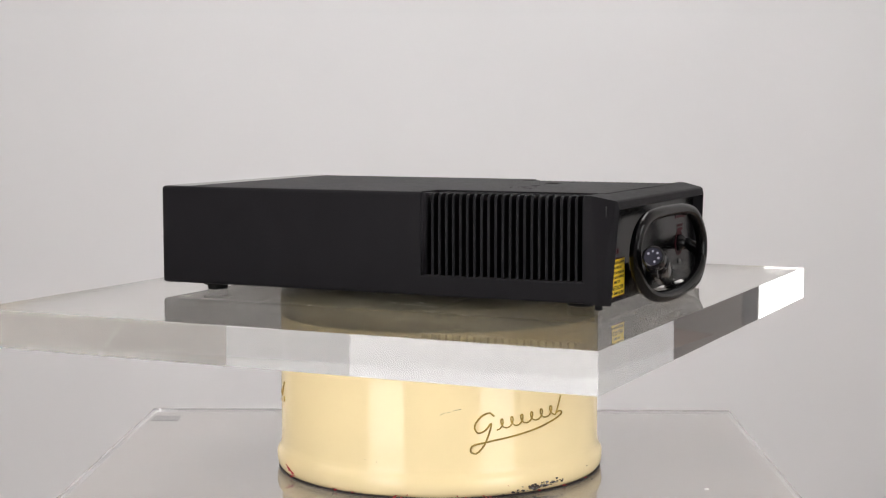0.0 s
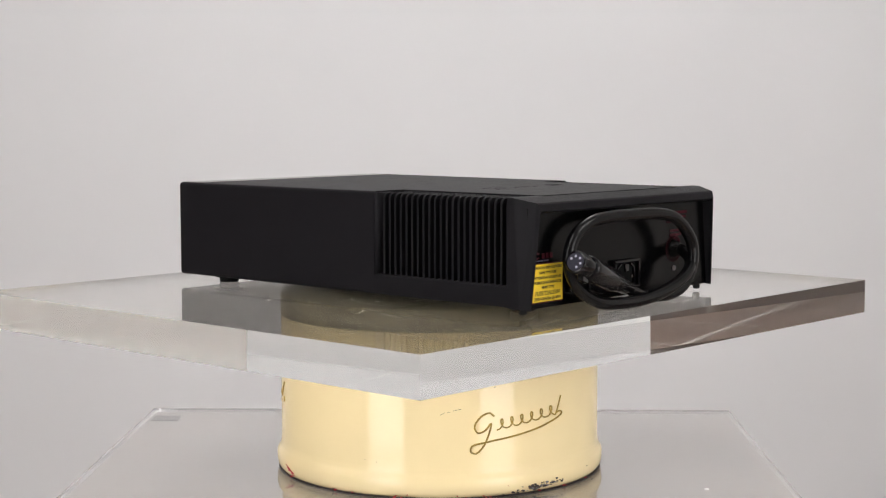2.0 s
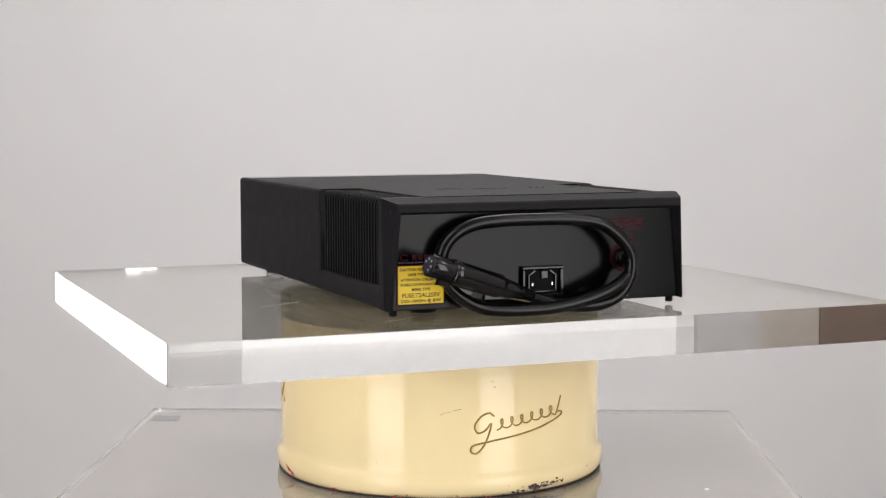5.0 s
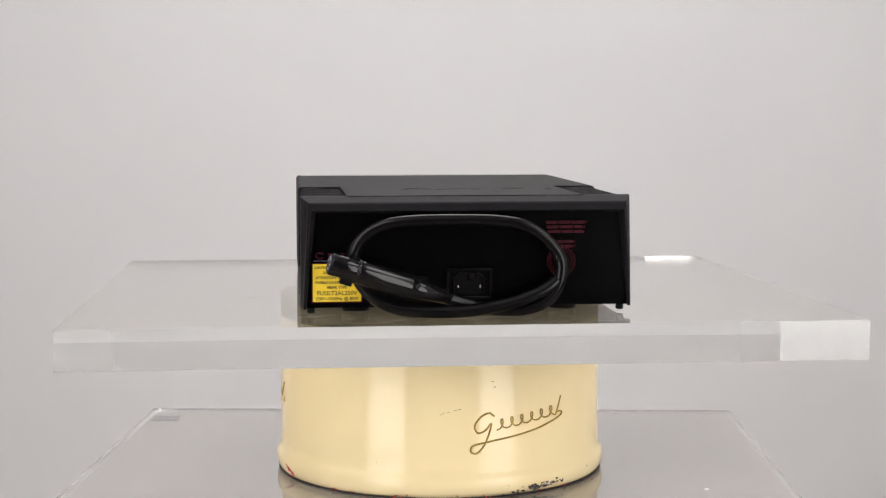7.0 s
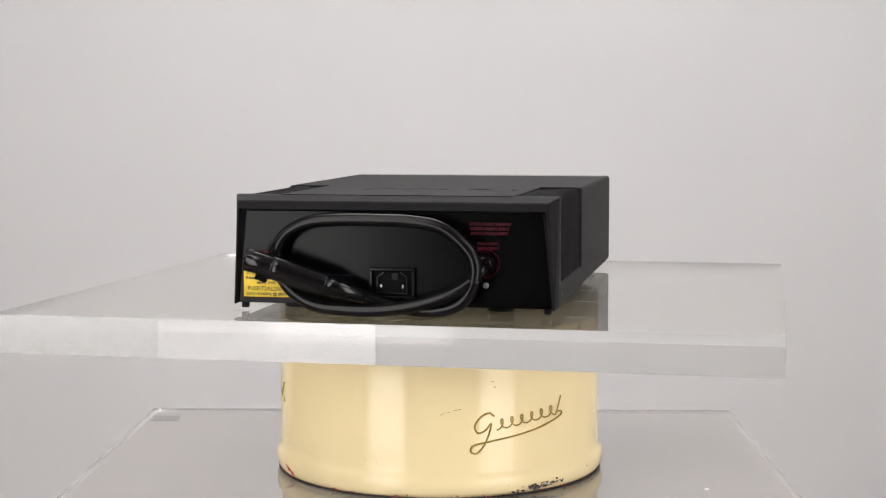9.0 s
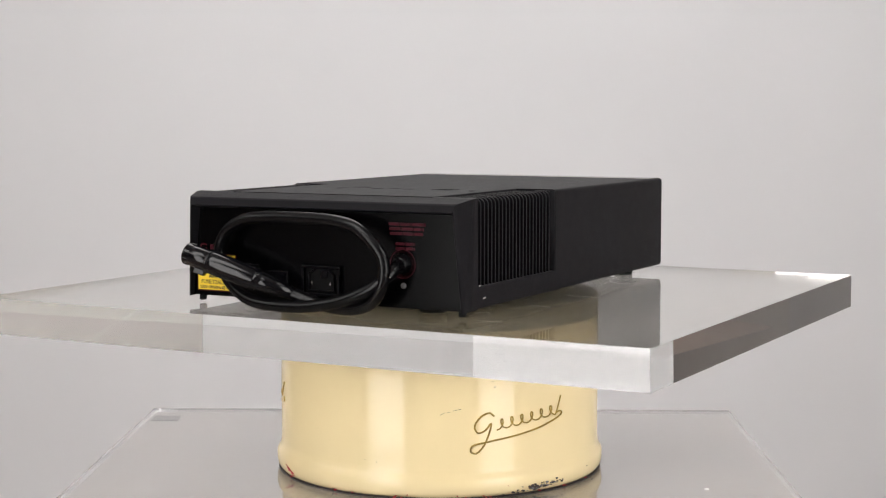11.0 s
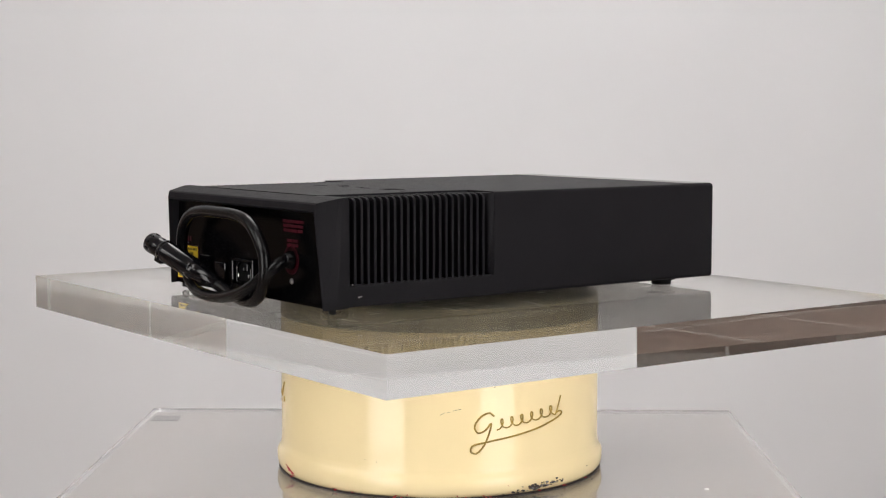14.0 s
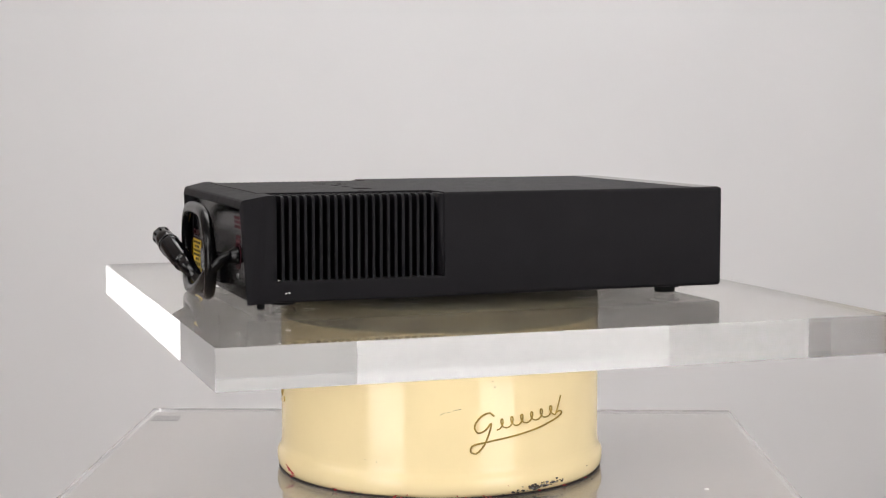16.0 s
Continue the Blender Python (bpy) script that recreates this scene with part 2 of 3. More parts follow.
# ---- plinth and drum ----
def plinth():
    """A display plinth under a thick clear cover sheet."""
    ob = tagged(empty("display_plinth", pose(-0.0057, -0.051, FLOOR_Z, 0, 0, -1.45)), "taupe display plinth with thick clear acrylic top sheet", "plinth")
    s, d = 0.2535, 0.011
    high = PLATE_Z - FLOOR_Z
    part("cabinet", boxed((-s + 0.001, -s + 0.001, 0), (s - 0.001, s - 0.001, high - d - 0.0012), 0.002), M_PLINTH, ob)
    cover = part("cover_sheet", boxed((-s, -s, high - d), (s, s, high)), M_COVER, ob, "thick clear acrylic cover sheet")
    cover.visible_shadow = False
    part("felt_pad", boxed((-0.2475, 0.2105, high - d - 0.0011), (-0.2245, 0.2305, high - d - 0.0002)), M_FELT, ob, "dark grey felt pad at the corner")
    rnd = random.Random(8)
    for k in range(6):
        x, y, q = rnd.uniform(0.13, 0.22), rnd.uniform(-0.02, 0.2), rnd.uniform(0.0003, 0.0006)
        part("dust_speck", turned(bmesh.new(), [(q * 1.4, high), (q, high + 0.0003)], Matrix.Translation((x, y, 0)), 7), M_SCRATCH if k % 3 else M_CHIP, ob)
    part("dust_speck", turned(bmesh.new(), [(0.0018, high), (0.0014, high + 0.0007)], Matrix.Translation((0.192, -0.037, 0)), 9), M_FLAKE, ob, "white flake")
    return ob


plinth()
DRUM_TOP = -0.0256


def on_drum(x, z, r=0.1181):
    """A point of the drum's front, x to the side."""
    a = math.asin(max(-1, min(1, x / r)))
    return Vector((r * math.sin(a), -r * math.cos(a), z))


def drum():
    ob = tagged(empty("turntable_drum", pose(0, 0, PLATE_Z)), "cream enamelled round turntable drum with worn chipped rim", "turntable base")
    hi = DRUM_TOP - PLATE_Z
    body = turned(bmesh.new(), [(0.1165, 0.0), (0.1195, 0.0012), (0.1211, 0.0040), (0.1216, 0.0080), (0.1215, 0.0115), (0.1208, 0.0140), (0.1194, 0.0160), (0.1186, 0.0180), (0.1183, 0.0215), (0.1181, 0.0280),
                                (0.1178, hi - 0.0012), (0.1170, hi)], n=128)
    rounded(part("wall", body, M_CREAM, ob))

    def line(points, width):
        bm = bmesh.new()
        pts = [on_drum(x + (0.0025 if x > 0.016 else 0.0), z - (0.0028 if x > 0.016 else 0.0) - PLATE_Z, 0.1183) for x, z in points]
        pts = spline([p for p in pts], 8)
        pts = [on_drum(p.x, p.z, 0.11835) for p in pts]
        sweep(bm, pts, width, 8)
        return bm

    # the maker's mark, as a plain flourish: a looped stroke, a wave and an underline
    part("printed_flourish", line([(0.0345, -0.0735), (0.0310, -0.0712), (0.0250, -0.0740), (0.0212, -0.0800), (0.0235, -0.0845), (0.0285, -0.0830), (0.0325, -0.0785),
                                   (0.0312, -0.0850), (0.0275, -0.0935), (0.0225, -0.0985), (0.0187, -0.0972), (0.0200, -0.0932), (0.0290, -0.0912),
                                   (0.050, -0.0880), (0.066, -0.0845), (0.0785, -0.0800), (0.0825, -0.0770), (0.0812, -0.0752), (0.0785, -0.0760)], 0.00062),
         M_GOLD, ob, "gold printed looped underline")
    wave = []
    for k in range(61):
        u = k / 60
        a = 2 * math.pi * 6 * u
        wave.append((0.0365 + 0.0415 * u + 0.0022 * math.sin(a), -0.0798 + 0.0062 * u - 0.0034 * math.cos(a)))
    wave += [(0.0800, -0.0715), (0.0818, -0.0645)]
    part("printed_wave", line(wave, 0.0005), M_GOLD, ob, "gold printed wavy stroke")
    part("printed_wave", line([(-0.1160, -0.0735), (-0.1150, -0.0770), (-0.1140, -0.0710), (-0.1128, -0.0660)], 0.00055), M_GOLD, ob)
    part("printed_flourish", line([(-0.1164, -0.0805), (-0.1150, -0.0808), (-0.1128, -0.0800), (-0.1130, -0.0765)], 0.00055), M_GOLD, ob)
    rnd = random.Random(4)

    def chip(x, z, size, mat, name="paint_chip", r=0.1218):
        bm = bmesh.new()
        p = on_drum(x, z - PLATE_Z, r)
        a = math.atan2(p.x, -p.y)
        ring = []
        for k in range(9):
            t = 2 * math.pi * k / 9
            q = size * rnd.uniform(0.5, 1.1)
            dx, dz = q * math.cos(t) * 1.5, q * math.sin(t) * 0.8
            ring.append(Vector((p.x + dx * math.cos(a), p.y + dx * math.sin(a), p.z + dz)))
        out = Vector((math.sin(a), -math.cos(a), 0))
        lo = [bm.verts.new(v - out * 0.0012) for v in ring]
        hi_ = [bm.verts.new(v + out * 0.00025) for v in ring]
        bm.faces.new(hi_)
        bm.faces.new(lo[::-1])
        for k in range(9):
            bm.faces.new((lo[k], lo[(k + 1) % 9], hi_[(k + 1) % 9], hi_[k]))
        part(name, bm, mat, ob)

    for k in range(70):
        x = 0.070 + rnd.gauss(0, 0.008)
        chip(x, -0.1287 + 0.10 * (x - 0.07) + abs(rnd.gauss(0, 0.0016)), rnd.uniform(0.0003, 0.0011), M_CHIP if k % 4 else M_METAL)
    for k in range(30):
        x = rnd.uniform(-0.108, 0.112)
        chip(x, -0.1312 + 0.0007 * rnd.random() + 0.55 * (0.1211 - math.sqrt(0.1211 ** 2 - x * x)) * 0.02, rnd.uniform(0.0003, 0.0009), M_CHIP if k % 3 else M_RED_CHIP)
    for x, z, s in ((-0.1095, -0.1240, 0.0018), (-0.1075, -0.1262, 0.0017), (-0.105, -0.128, 0.001), (-0.06, -0.1302, 0.0012), (-0.03, -0.1300, 0.0014), (0.03, -0.1300, 0.0012), (0.047, -0.1245, 0.0007), (-0.022, -0.129, 0.0012), (0.012, -0.1295, 0.001), (0.086, -0.126, 0.0014), (0.105, -0.122, 0.001)):
        chip(x, z, s * 0.4, M_RED_CHIP if x < 0.05 else M_CHIP, "worn_patch")
    for k in range(16):
        u = rnd.random()
        chip(-0.1110 + 0.0065 * u, -0.1235 - 0.0045 * u + rnd.gauss(0, 0.0005), rnd.uniform(0.0003, 0.0008), M_RED_CHIP, "worn_patch")
    for x, z, s in ((0.0375, -0.0565, 0.0008), (0.036, -0.0525, 0.0006), (0.0345, -0.0318, 0.0010), (0.002, -0.0330, 0.0007), (-0.051, -0.1075, 0.0005), (-0.043, -0.1085, 0.0006)):
        chip(x, z, s * 0.55, M_CHIP, "dark_speck", 0.1181)
    for scratch in ([(0.0005, -0.0745), (0.0035, -0.0729)], [(0.0052, -0.0726), (0.007, -0.0728)], [(0.0092, -0.0718), (0.0105, -0.0713), (0.0145, -0.0706)]):
        part("hair_scratch", line(scratch, 0.00012), M_CHIP, ob)
    # the shade below slab and case is put into this plate's olive colour
    part("top_plate", turned(bmesh.new(), [(0.1165, hi), (0.1165, hi + 0.0002)], n=96), M_DRUM_TOP, ob, "top plate toned olive-brown for the shade under the slab")
    # added band; its olive stands in for cream enamel dimmed by the slab
    rounded(part("collar", turned(bmesh.new(), [(0.1172, hi - 0.0150), (0.1181, hi - 0.0149), (0.11805, hi - 0.0010), (0.1171, hi - 0.0002)], n=128), M_DIM_BAND, ob, "upper wall band toned olive for the dimming through the slab"))
    p = on_drum(0.0295, 0, 0.1180)
    knob = Matrix.Translation((p.x, p.y, -0.0392 - PLATE_Z)) @ Vector((p.x, p.y, 0)).to_track_quat("Z", "Y").to_matrix().to_4x4()
    part("collar_screw", turned(bmesh.new(), [(0.0023, -0.001), (0.0023, 0.0002), (0.0017, 0.0004), (0.0011, 0.0002)], knob, 20), M_DRUM_TOP, ob, "dark grub screw")
    # dark ring painting the shadow line where the drum meets the sheet
    part("bottom_seam", turned(bmesh.new(), [(0.1200, -0.0), (0.1204, 0.0009)], n=96), M_CHIP, ob)
    return ob


drum()


# ---- what turns ----
RATE, FACING = -8.4765, 7.0
CASE_TURN, CASE_AT = 5.72, Vector((0.0027, 0.0051, 0.0003))
SLAB_TURN, SLAB_AT = 5.04, Vector((0.0, 0.0034, 0))
SLAB_W, SLAB_D, SLAB_T = 0.5007, 0.4377, 0.0250


def turned_pose(t, at, turn):
    a = RATE * (t - FACING)
    p = pose(0, 0, 0, 0, 0, a) @ at
    return pose(p.x, p.y, p.z, 0, 0, a + turn)


def slab():
    ob = tagged(empty("acrylic_slab"), "thick clear acrylic slab with polished edges and light scratches", "turntable top")
    sheet = part("sheet", boxed((-SLAB_W / 2, -SLAB_D / 2, -SLAB_T), (SLAB_W / 2, SLAB_D / 2, 0)), M_ACRYLIC, ob)
    sheet.visible_shadow = False
    for m in (M_ACRYLIC_EDGE, M_ACRYLIC_UNDER):
        sheet.data.materials.append(m)
    for face in sheet.data.polygons:
        face.material_index = 2 if face.normal.z < -0.7 else 0 if face.normal.z > 0.3 else 1
    rnd = random.Random(11)
    for k in range(110):
        x, y, a = rnd.uniform(-0.15, 0.15), rnd.uniform(-0.19, 0.15), rnd.gauss(0.3, 0.9)
        ln = rnd.choice((0.0006, 0.0008, 0.0012, 0.0012, 0.002, 0.004, 0.008, 0.014))
        bend = rnd.uniform(-0.3, 0.3) * ln
        d, n = Vector((math.cos(a), math.sin(a), 0)), Vector((-math.sin(a), math.cos(a), 0))
        o = Vector((x, y, 0.00003))
        wide = rnd.uniform(0.00006, 0.00016) if ln < 0.003 else rnd.uniform(0.00004, 0.00008)
        part("scratch", sweep(bmesh.new(), spline([o - d * ln, o + n * bend, o + d * ln], 5), wide, 5), M_SCRATCH, ob)
    return ob


the_slab = slab()

HALF, LOW, HIGH, REAR = 0.1075, 0.0055, 0.0757, -0.170


def lean(y):
    """The case stands a hair askew to its rear panel's fittings."""
    return (y - 0.17) * 0.0038


def rear_bezel():
    """The hind rim of the case: a broad chamfer over the top and down both sides, then a step in to the rear panel."""
    rows = []
    for side in (-1, 1):
        low = [(0.1067, -0.156, 0.0054), (0.1066, -0.1650, 0.0052), (0.1050, -0.1735, 0.0046), (0.1036, -0.1740, 0.0046), (0.1032, -0.1690, 0.0050)]
        high = [(0.1067, -0.156, 0.0755), (0.1066, -0.1610, 0.0753), (0.1012, -0.1758, 0.0722), (0.0996, -0.1778, 0.0668), (0.0968, -0.1690, 0.0650)]
        pair = [[(side * x + lean(y), y, z) for x, y, z in row] for row in (low, high)]
        rows += pair if side < 0 else pair[::-1]
    bm = bmesh.new()
    grid = [[bm.verts.new(p) for p in row] for row in rows]
    for p, q in zip(grid, grid[1:]):
        for k in range(5):
            bm.faces.new((p[k], p[(k + 1) % 5], q[(k + 1) % 5], q[k]))
    row_of = {v: i for i, row in enumerate(grid) for v in row}
    sharp = [e for e in bm.edges if all(w.co.y < -0.160 for w in e.verts) and len(e.link_faces) == 2 and row_of[e.verts[0]] != row_of[e.verts[1]]]
    bm.faces.new(grid[0])
    bm.faces.new(grid[-1][::-1])
    bmesh.ops.bevel(bm, geom=sharp, offset=0.0010, segments=3, profile=0.5, affect="EDGES")
    return bm


def power_supply():
    ob = tagged(empty("power_supply"), "black metal hi-fi power supply with finned sides and coiled cable", "hi-fi unit")
    shell = boxed((-HALF, -0.0395, LOW), (HALF, 0.170, HIGH))
    edges = [e for e in shell.edges if not all(w.co.y < 0 for w in e.verts)]
    bmesh.ops.bevel(shell, geom=edges, offset=0.0024, segments=3, profile=0.5, affect="EDGES")
    part("front_shell", shell, M_CASE, ob)
    part("fascia_top", boxed((-HALF + 0.003, 0.148, HIGH - 0.001), (HALF - 0.003, 0.1680, HIGH + 0.0002), 0.0001, 1), M_GLOSS, ob, "glossy black front strip")
    part("rear_core", boxed((-0.0935, -0.1685, LOW + 0.0003), (0.0935, -0.035, 0.0728)), M_CASE, ob)
    deck = boxed((-0.0775, -0.1606, 0.070), (0.0775, -0.0393, HIGH))
    edges = [e for e in deck.edges if all(abs(w.co.x) > 0.07 and w.co.z > 0.07 for w in e.verts) and abs(e.verts[0].co.y - e.verts[1].co.y) > 0.1]
    bmesh.ops.bevel(deck, geom=edges, offset=0.0006, segments=2, profile=0.5, affect="EDGES")
    part("top_deck", deck, M_CASE, ob, "raised rear top deck")
    for s in (-1, 1):
        x0, x1 = sorted((s * 0.090, s * 0.10748))
        part("side_ledge", boxed((x0, -0.1600, LOW + 0.00003), (x1, -0.030, 0.0198), 0.0013, 2), M_CASE, ob)
        x0, x1 = sorted((s * 0.074, s * 0.1072))
        part("rear_pillar", boxed((x0, -0.1602, 0.0060), (x1, -0.1572, 0.0753), 0.0006, 1), M_CASE, ob)
        # the side rounds off into the finned recess
        arc = [(s * (0.1013 + 0.0060 * math.cos(radians(a))), -0.0396 - 0.0042 * math.sin(radians(a))) for a in range(0, 91, 10)]
        ramp = prism(bmesh.new(), arc + [(s * 0.0930, -0.0440), (s * 0.0930, -0.0396)], 2, 0.0190, 0.0748)
        end = part("fin_end", ramp, M_CASE, ob)
        for f in end.data.polygons:
            f.use_smooth = abs(f.normal.z) < 0.5 and len(f.vertices) == 4
    # cooling fins, one outline shared by both sides
    outline = [(0.0788, 0.0725), (0.0788, 0.0746)]
    for k in range(7):
        a = radians(90 - 15 * k)
        outline.append((0.1022 + 0.0042 * math.cos(a), 0.0706 + 0.0042 * math.sin(a)))
    outline += [(0.1064, 0.0195), (0.0930, 0.0195), (0.0930, 0.0725)]
    count, first, last = 22, -0.0478, -0.1552
    for s in (-1, 1):
        me = None
        for k in range(count):
            v = first + (last - first) * k / (count - 1)
            if me is None:
                fin = part("fin", prism(bmesh.new(), [(s * x, z) for x, z in outline], 1, -0.0009, 0.0009), M_FIN, ob)
                me = fin.data
            else:
                fin = new("fin", me)
                fin.parent = ob
            fin.location = (0, v, 0)
    # the case narrows a little towards the rear
    for o in ob.children:
        if o.name.split(".")[0] == "fin":
            o.location.x = -0.0066 * min(0.0, o.location.y) * (1 if o.data.vertices[0].co.x < 0 else -1) + lean(o.location.y)
        else:
            for w in o.data.vertices:
                w.co.x = w.co.x * (1 + 0.065 * min(0.0, w.co.y)) + lean(w.co.y)
    part("rear_bezel", rear_bezel(), M_CASE, ob, "broad chamfered rear rim")
    # rear panel
    part("rear_panel", boxed((-0.1050, REAR, LOW - 0.0003), (0.1024, REAR + 0.004, 0.0690), 0.0003, 1), M_REAR, ob, "matt black rear panel")
    y = REAR - 0.0004
    part("label_border", boxed((-0.1012, y, 0.0083), (-0.0690, REAR + 0.0002, 0.0338)), M_RED, ob)
    sticker = part("warning_label", boxed((-0.1004, y - 0.0003, 0.0092), (-0.0698, y + 0.0002, 0.0331)), M_YELLOW, ob, "yellow fuse warning label")
    flat = pose(0, 0, 0, 90, 0, 0)
    for text, z, size in (("CAUTION: REPLACE WITH", 0.0308, 0.0024), ("SAME TYPE FUSE", 0.0276, 0.0024), ("ATTENTION: UTILISER UN", 0.0244, 0.0023),
                          ("FUSIBLE DE RECHANGE DE", 0.0213, 0.0023), ("MEME TYPE", 0.0182, 0.0025), ("FUSE:T2AL250V", 0.0145, 0.0038), ("230V~50/60Hz @ 80W", 0.0110, 0.0028)):
        lettering("lettering", text, size, M_INK, sticker, pose(-0.0851, y - 0.0004, z) @ flat)
    # red and violet print, too small to read
    rnd = random.Random(5)

    def bars(x0, x1, z, h, mat, words):
        x = x0
        for w in words:
            x2 = min(x1, x + w)
            part("print_bar", boxed((x, REAR - 0.0003, z - h / 2), (x2, REAR + 0.0002, z + h / 2)), mat, ob)
            x = x2 + 0.0007

    for k, z in enumerate((0.0585, 0.0555, 0.0525)):
        bars(0.0490 + 0.0004 * k, 0.0755 - 0.0012 * k, z, 0.0019, M_RED, [rnd.uniform(0.005, 0.009) for _ in range(4)])
    for z in (0.0460, 0.0431):
        bars(0.0540, 0.0680, z, 0.0018, M_RED, [rnd.uniform(0.005, 0.008) for _ in range(3)])
    bars(-0.1000, -0.0800, 0.0352, 0.0010, M_VIOLET, [0.004, 0.006, 0.005])
    mark = bmesh.new()
    sweep(mark, spline([(-0.0935, REAR - 0.0001, 0.0395), (-0.0965, REAR - 0.0001, 0.0402), (-0.0985, REAR - 0.0001, 0.0384), (-0.0965, REAR - 0.0001, 0.0366), (-0.0935, REAR - 0.0001, 0.0372)], 6), 0.0005, 6)
    part("maker_mark", mark, M_RED, ob, "dark red printed maker's mark")
    for x in (-0.0905, -0.0865, -0.0825):
        part("maker_mark", boxed((x, REAR - 0.0003, 0.0366), (x + 0.0028, REAR + 0.0002, 0.0400), 0.0001, 1), M_RED, ob)
    # mains inlet
    inlet = bmesh.new()
    for lo, hi in (((-0.0158, -0.1735, 0.0278), (0.0140, -0.1690, 0.0298)), ((-0.0158, -0.1735, 0.0098), (0.0140, -0.1690, 0.0118)),
                   ((-0.0158, -0.1735, 0.0118), (-0.0136, -0.1690, 0.0278)), ((0.0118, -0.1735, 0.0118), (0.0140, -0.1690, 0.0278))):
        box(inlet, lo, hi, 0.0005, 1)
    inlet = part("mains_inlet", inlet, M_PLUG, ob, "black mains inlet with steel pins")
    part("inlet_back", boxed((-0.0137, -0.1706, 0.0117), (0.0119, -0.1698, 0.0279)), M_SLOT, inlet)
    for x, z in ((-0.0080, 0.0180), (0.0062, 0.0180), (-0.0009, 0.0225)):
        part("pin", boxed((x - 0.0005, -0.1722, z - 0.0011), (x + 0.0005, -0.1700, z + 0.0011), 0.0002, 1), M_STEEL if z < 0.02 else M_PLUG, inlet)
    core = bmesh.new()
    for lo, hi in (((-0.0112, -0.1722, 0.0128), (-0.0098, -0.1704, 0.0240)), ((0.0080, -0.1722, 0.0128), (0.0094, -0.1704, 0.0240)),
                   ((-0.0098, -0.1722, 0.0128), (0.0080, -0.1704, 0.0140))):
        box(core, lo, hi, 0.0003, 1)
    for s in (-1, 1):
        prism(core, [(-0.0009 + s * 0.0103, 0.0240), (-0.0009 + s * 0.0089, 0.0240), (-0.0009 + s * 0.0050, 0.0264), (-0.0009 + s * 0.0056, 0.0274)], 1, -0.1722, -0.1704)
    part("inlet_core", core, M_PLUG, inlet)
    part("inlet_fuse_drawer", boxed((-0.0016, -0.1716, 0.0215), (0.0034, -0.1704, 0.0268), 0.0004, 1), M_PLUG, inlet)
    # two small sockets beside it
    for x0, x1, z0, z1 in ((-0.0420, -0.0270, 0.0090, 0.0248), (-0.0640, -0.0500, 0.0130, 0.0285)):
        part("blanking_plate", boxed((x0, -0.1722, z0), (x1, -0.1698, z1), 0.0006, 1), M_PLUG, ob)
    # cable gland, screw
    ring = Matrix.Translation((0.0590, REAR, 0.0333)) @ pose(0, 0, 0, 90, 0, 0)
    part("print_ring", turned(bmesh.new(), [(0.0094, -0.0001), (0.0094, 0.00035), (0.0089, 0.00035), (0.0089, 0.0)], ring, 36), M_RED, ob, "dark red printed ring")
    part("gland", turned(bmesh.new(), [(0.0062, -0.001), (0.0062, 0.0012), (0.0054, 0.0022), (0.0048, 0.0050), (0.0040, 0.0056)], ring, 28), M_RUBBER, ob, smooth=True)
    part("panel_screw", turned(bmesh.new(), [(0.0019, 0.0), (0.0019, 0.0005), (0.0015, 0.0010), (0.0005, 0.0012)], Matrix.Translation((0.0597, REAR, 0.0195)) @ pose(0, 0, 0, 90, 0, 0), 20), M_METAL, ob, smooth=True)
    # the captive cable, coiled once, and its plug
    route = [(0.0590, -0.1715, 0.0333), (0.0592, -0.1775, 0.0322), (0.0580, -0.1835, 0.0285), (0.0530, -0.1880, 0.0228), (0.0420, -0.1900, 0.0160), (0.0230, -0.1900, 0.0092), (-0.0020, -0.1890, 0.0046),
             (-0.0280, -0.1870, 0.0039), (-0.0500, -0.1840, 0.0065), (-0.0670, -0.1810, 0.0170), (-0.0755, -0.1800, 0.0335), (-0.0705, -0.1805, 0.0490), (-0.0560, -0.1815, 0.0580),
             (-0.0360, -0.1830, 0.0608), (-0.0100, -0.1845, 0.0612), (0.0150, -0.1860, 0.0606), (0.0340, -0.1872, 0.0570), (0.0480, -0.1880, 0.0470), (0.0555, -0.1882, 0.0355),
             (0.0540, -0.1880, 0.0205), (0.0450, -0.1870, 0.0090), (0.0290, -0.1850, 0.0043), (0.0080, -0.1825, 0.0052), (-0.0060, -0.1830, 0.0088), (-0.0150, -0.1845, 0.0118)]
    part("cable", sweep(bmesh.new(), spline(route, 10), 0.0041, 18), M_RUBBER, ob, "glossy black round cable coiled in a loop", smooth=True)
    tip, tail = Vector((-0.0904, -0.1966, 0.0364)), Vector((-0.0140, -0.1842, 0.0118))
    ln = (tail - tip).length
    m = Matrix.Translation(tip) @ (tail - tip).to_track_quat("Z", "Y").to_matrix().to_4x4()
    plug = part("plug", turned(bmesh.new(), [(0.0066, 0.0), (0.0072, 0.0006), (0.0072, 0.0165), (0.0069, 0.0172), (0.0078, 0.0180), (0.0079, 0.0220), (0.0077, 0.0530), (0.0074, 0.0538),
                                             (0.0066, 0.0542), (0.0062, 0.0590), (0.0041, ln)], m, 36), M_PLUG, ob, "black moulded cable plug", smooth=True)
    part("plug_face", turned(bmesh.new(), [(0.0058, 0.0002), (0.0058, -0.0003)], m, 28), M_FACE, plug, "dull violet socket face")
    for k in range(5):
        a = radians(30 + 55 * k)
        part("contact_hole", turned(bmesh.new(), [(0.0009, -0.0002), (0.0006, -0.0007)], m @ Matrix.Translation((0.0036 * math.cos(a), 0.0036 * math.sin(a), 0)), 10), M_CONTACT, plug)
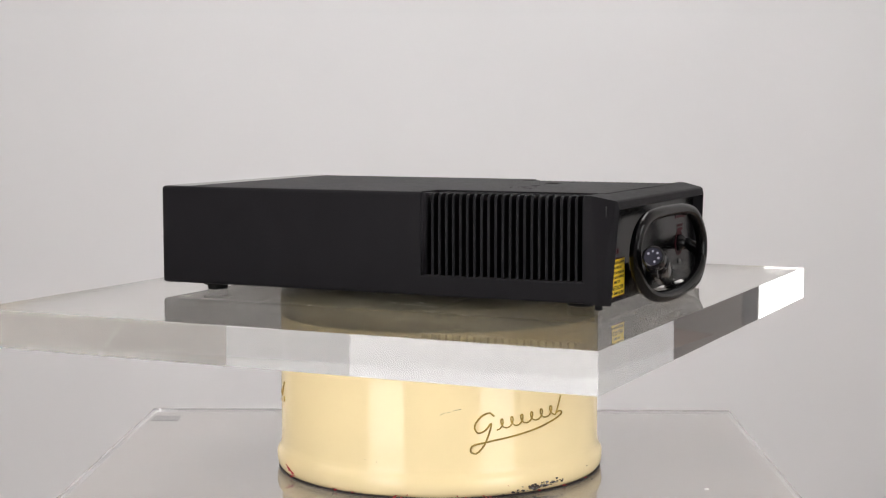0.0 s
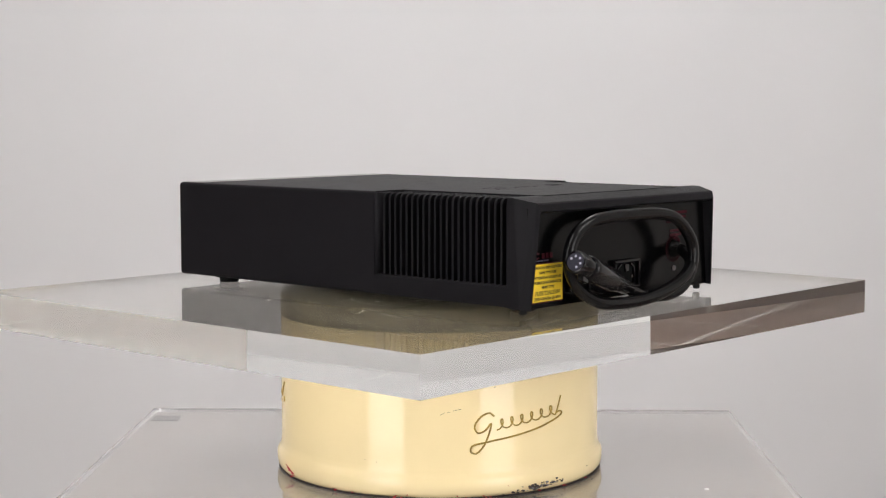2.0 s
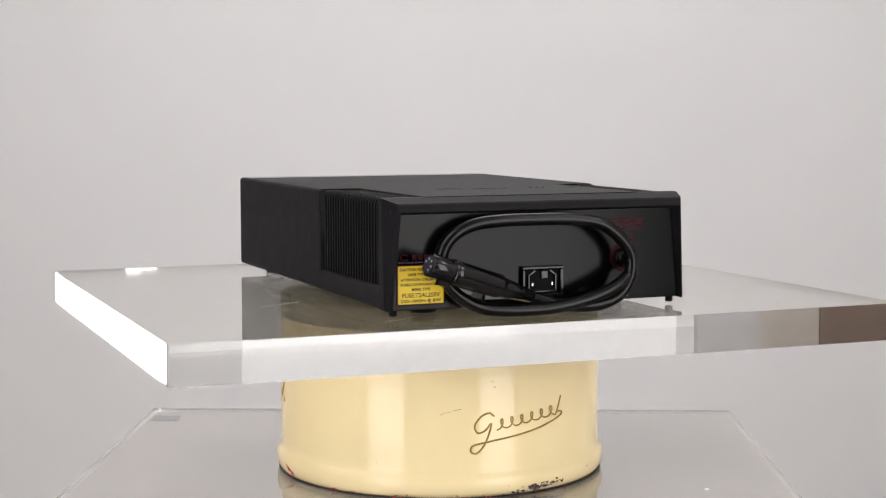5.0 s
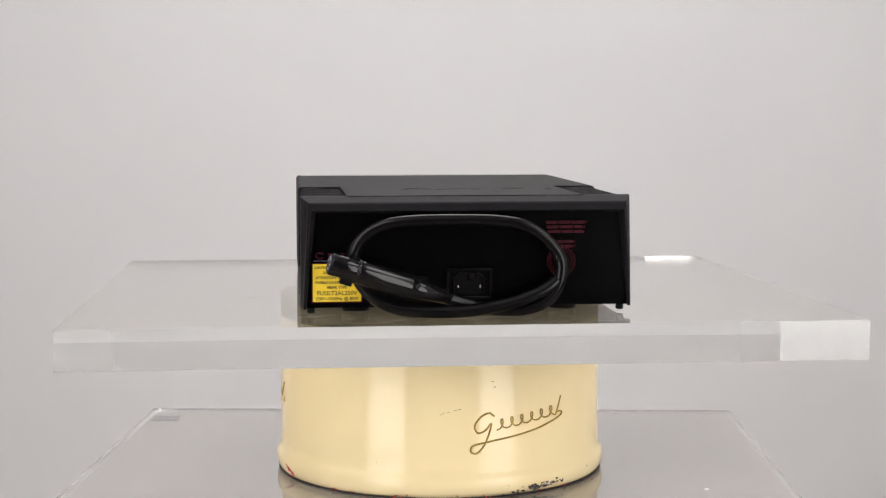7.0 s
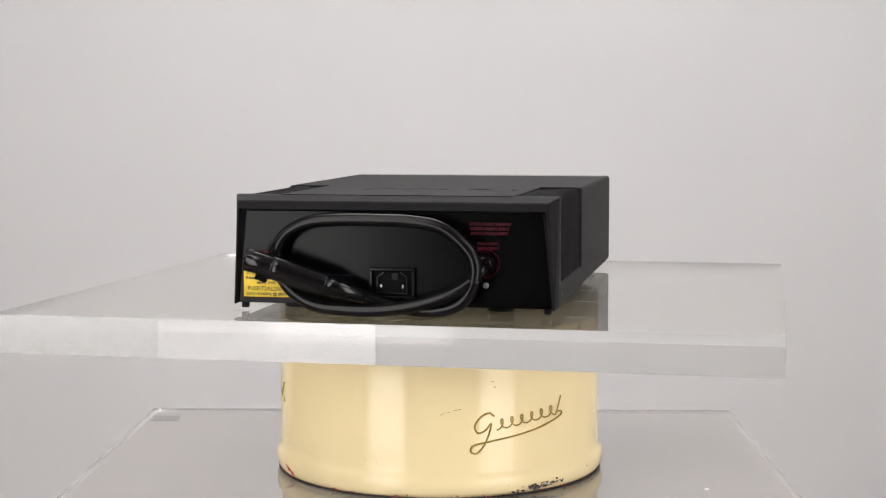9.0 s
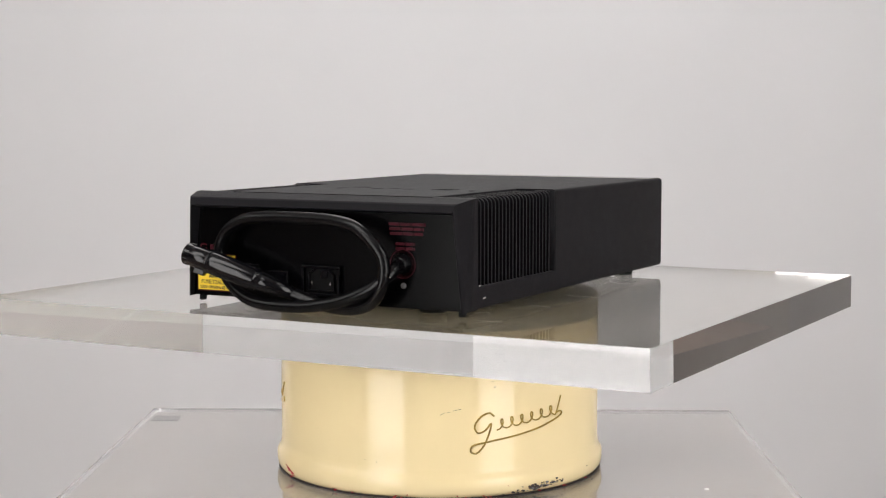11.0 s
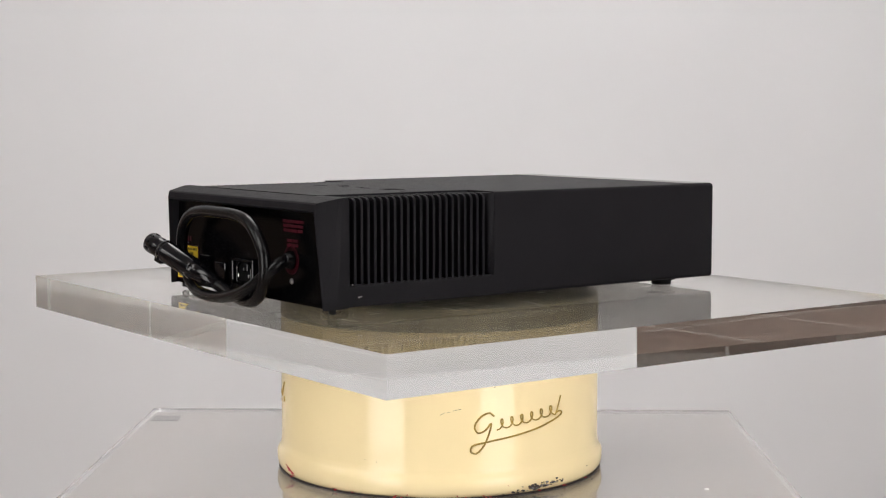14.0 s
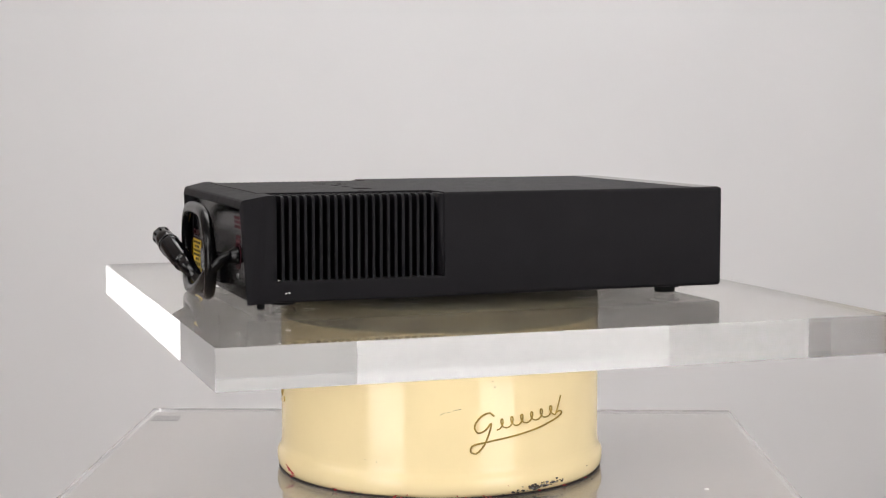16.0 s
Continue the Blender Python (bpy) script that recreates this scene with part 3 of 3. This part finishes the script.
    part("plug_collar", turned(bmesh.new(), [(0.0081, 0.0172), (0.0082, 0.0186), (0.0079, 0.0190)], m, 36), M_PLUG, plug, smooth=True)
    for k in range(8):
        notch = boxed((-0.0009, 0.0070, 0.0008), (0.0009, 0.0075, 0.0048), 0.0002, 1)
        notch.transform(m @ Matrix.Rotation(2 * math.pi * (k + 0.5) / 8, 4, "Z"))
        part("grip_rib", notch, M_PLUG, plug)
    latch = boxed((-0.0022, -0.0105, 0.009), (0.0022, -0.0065, 0.0170), 0.0006, 2)
    latch.transform(m)
    part("plug_latch", latch, M_PLUG, plug)
    # feet
    for x, yy in ((-0.088, 0.135), (0.088, 0.135)):
        part("foot", turned(bmesh.new(), [(0.0070, 0.0), (0.0074, 0.0008), (0.0074, 0.0036), (0.0105, 0.0038), (0.0105, 0.0058)], Matrix.Translation((x, yy, 0)), 28), M_FOOT, ob)
    for x, yy in ((-0.072, -0.141), (0.065, -0.141)):
        part("foot", turned(bmesh.new(), [(0.0085, 0.0), (0.0092, 0.0008), (0.0092, 0.0058)], Matrix.Translation((x, yy, 0)), 28), M_FOOT, ob)
    for x in (-0.1015, 0.0985):
        part("corner_screw", turned(bmesh.new(), [(0.0020, 0.0012), (0.0026, 0.0018), (0.0026, 0.0040), (0.0018, 0.0060)], Matrix.Translation((x, -0.1640, 0)), 18), M_FOOT, ob)
    # moulded marks on the top
    for k in range(3):
        slot = boxed((-0.0009, -0.006, -0.0004), (0.0009, 0.006, 0.00025), 0.0003, 1)
        slot.transform(pose(0.036 + 0.005 * k, -0.078, HIGH, 0, 0, -25))
        part("moulded_slot", slot, M_SLOT, ob)
    part("moulded_hole", turned(bmesh.new(), [(0.0022, -0.001), (0.0022, 0.00025)], Matrix.Translation((0.065, -0.0855, HIGH)), 18), M_SLOT, ob)
    for x, y, ln, turn in ((-0.036, -0.088, 0.005, 60), (-0.029, -0.073, 0.006, 15), (-0.020, -0.078, 0.004, -40), (-0.010, -0.084, 0.004, 30), (0.002, -0.079, 0.006, -15), (0.014, -0.082, 0.004, 20)):
        dash = boxed((-ln, -0.0006, -0.0004), (ln, 0.0006, 0.0002), 0.0002, 1)
        dash.transform(pose(x, y, HIGH, 0, 0, turn))
        part("moulded_dash", dash, M_SLOT, ob)
    # small bright nicks in the paint
    for x, y, z in ((-0.1062, -0.0930, 0.0258), (0.1062, -0.1485, 0.0117), (0.1062, -0.1465, 0.0120), (0.1058, -0.1530, 0.0202)):
        part("paint_nick", boxed((x * 0.987 - 0.0009, y - 0.0007, z - 0.0004), (x * 0.987 + 0.0009, y + 0.0007, z + 0.0004), 0.0002, 1), M_STEEL, ob)
    return ob


supply = power_supply()


def floor_tiles():
    """Square tiles laid askew to the walls; those along the walls are cut."""
    pitch, joint, turn = TILE_PITCH, 0.020, radians(33)
    base = bpy.data.objects["floor"]
    h = (pitch - joint) / 2
    c, q = math.cos(turn), math.sin(turn)
    me = None
    for i in range(-15, 12):
        for j in range(-12, 16):
            a, b = TILE_A + (i + 0.5) * pitch, TILE_B + (j + 0.5) * pitch
            x, y = a * c - b * q, a * q + b * c
            reach = h * (c + q)
            if x + reach < X0 or x - reach > X1 or y + reach < Y0 or y - reach > Y1:
                continue
            place = pose(x, y, FLOOR_Z, 0, 0, 33)
            if x - reach > X0 and x + reach < X1 and y - reach > Y0 and y + reach < Y1:
                if me is None:
                    t = part("tile", boxed((-h, -h, -0.006), (h, h, 0.0), 0.002, 1), M_TILE, base)
                    t.matrix_basis, me = place, t.data
                else:
                    t = new("tile", me)
                    t.parent = base
                    t.matrix_basis = place
                continue
            bm = boxed((-h, -h, -0.006), (h, h, 0.0))
            bm.transform(place)
            for co, no in (((X0 + 0.002, 0, 0), (-1, 0, 0)), ((X1 - 0.002, 0, 0), (1, 0, 0)), ((0, Y0 + 0.002, 0), (0, -1, 0)), ((0, Y1 - 0.002, 0), (0, 1, 0))):
                cut = bmesh.ops.bisect_plane(bm, geom=bm.verts[:] + bm.edges[:] + bm.faces[:], plane_co=co, plane_no=no, clear_outer=True)
                edges = [e for e in cut["geom_cut"] if isinstance(e, bmesh.types.BMEdge)]
                if edges:
                    bmesh.ops.edgeloop_fill(bm, edges=edges)
            if bm.faces:
                part("tile", bm, M_TILE, base)
            else:
                bm.free()


floor_tiles()


def motions():
    times = [0.5 * k for k in range(33)]
    walk(the_slab, [(t, turned_pose(t, SLAB_AT, SLAB_TURN)) for t in times])
    walk(supply, [(t, turned_pose(t, CASE_AT, CASE_TURN)) for t in times])


motions()
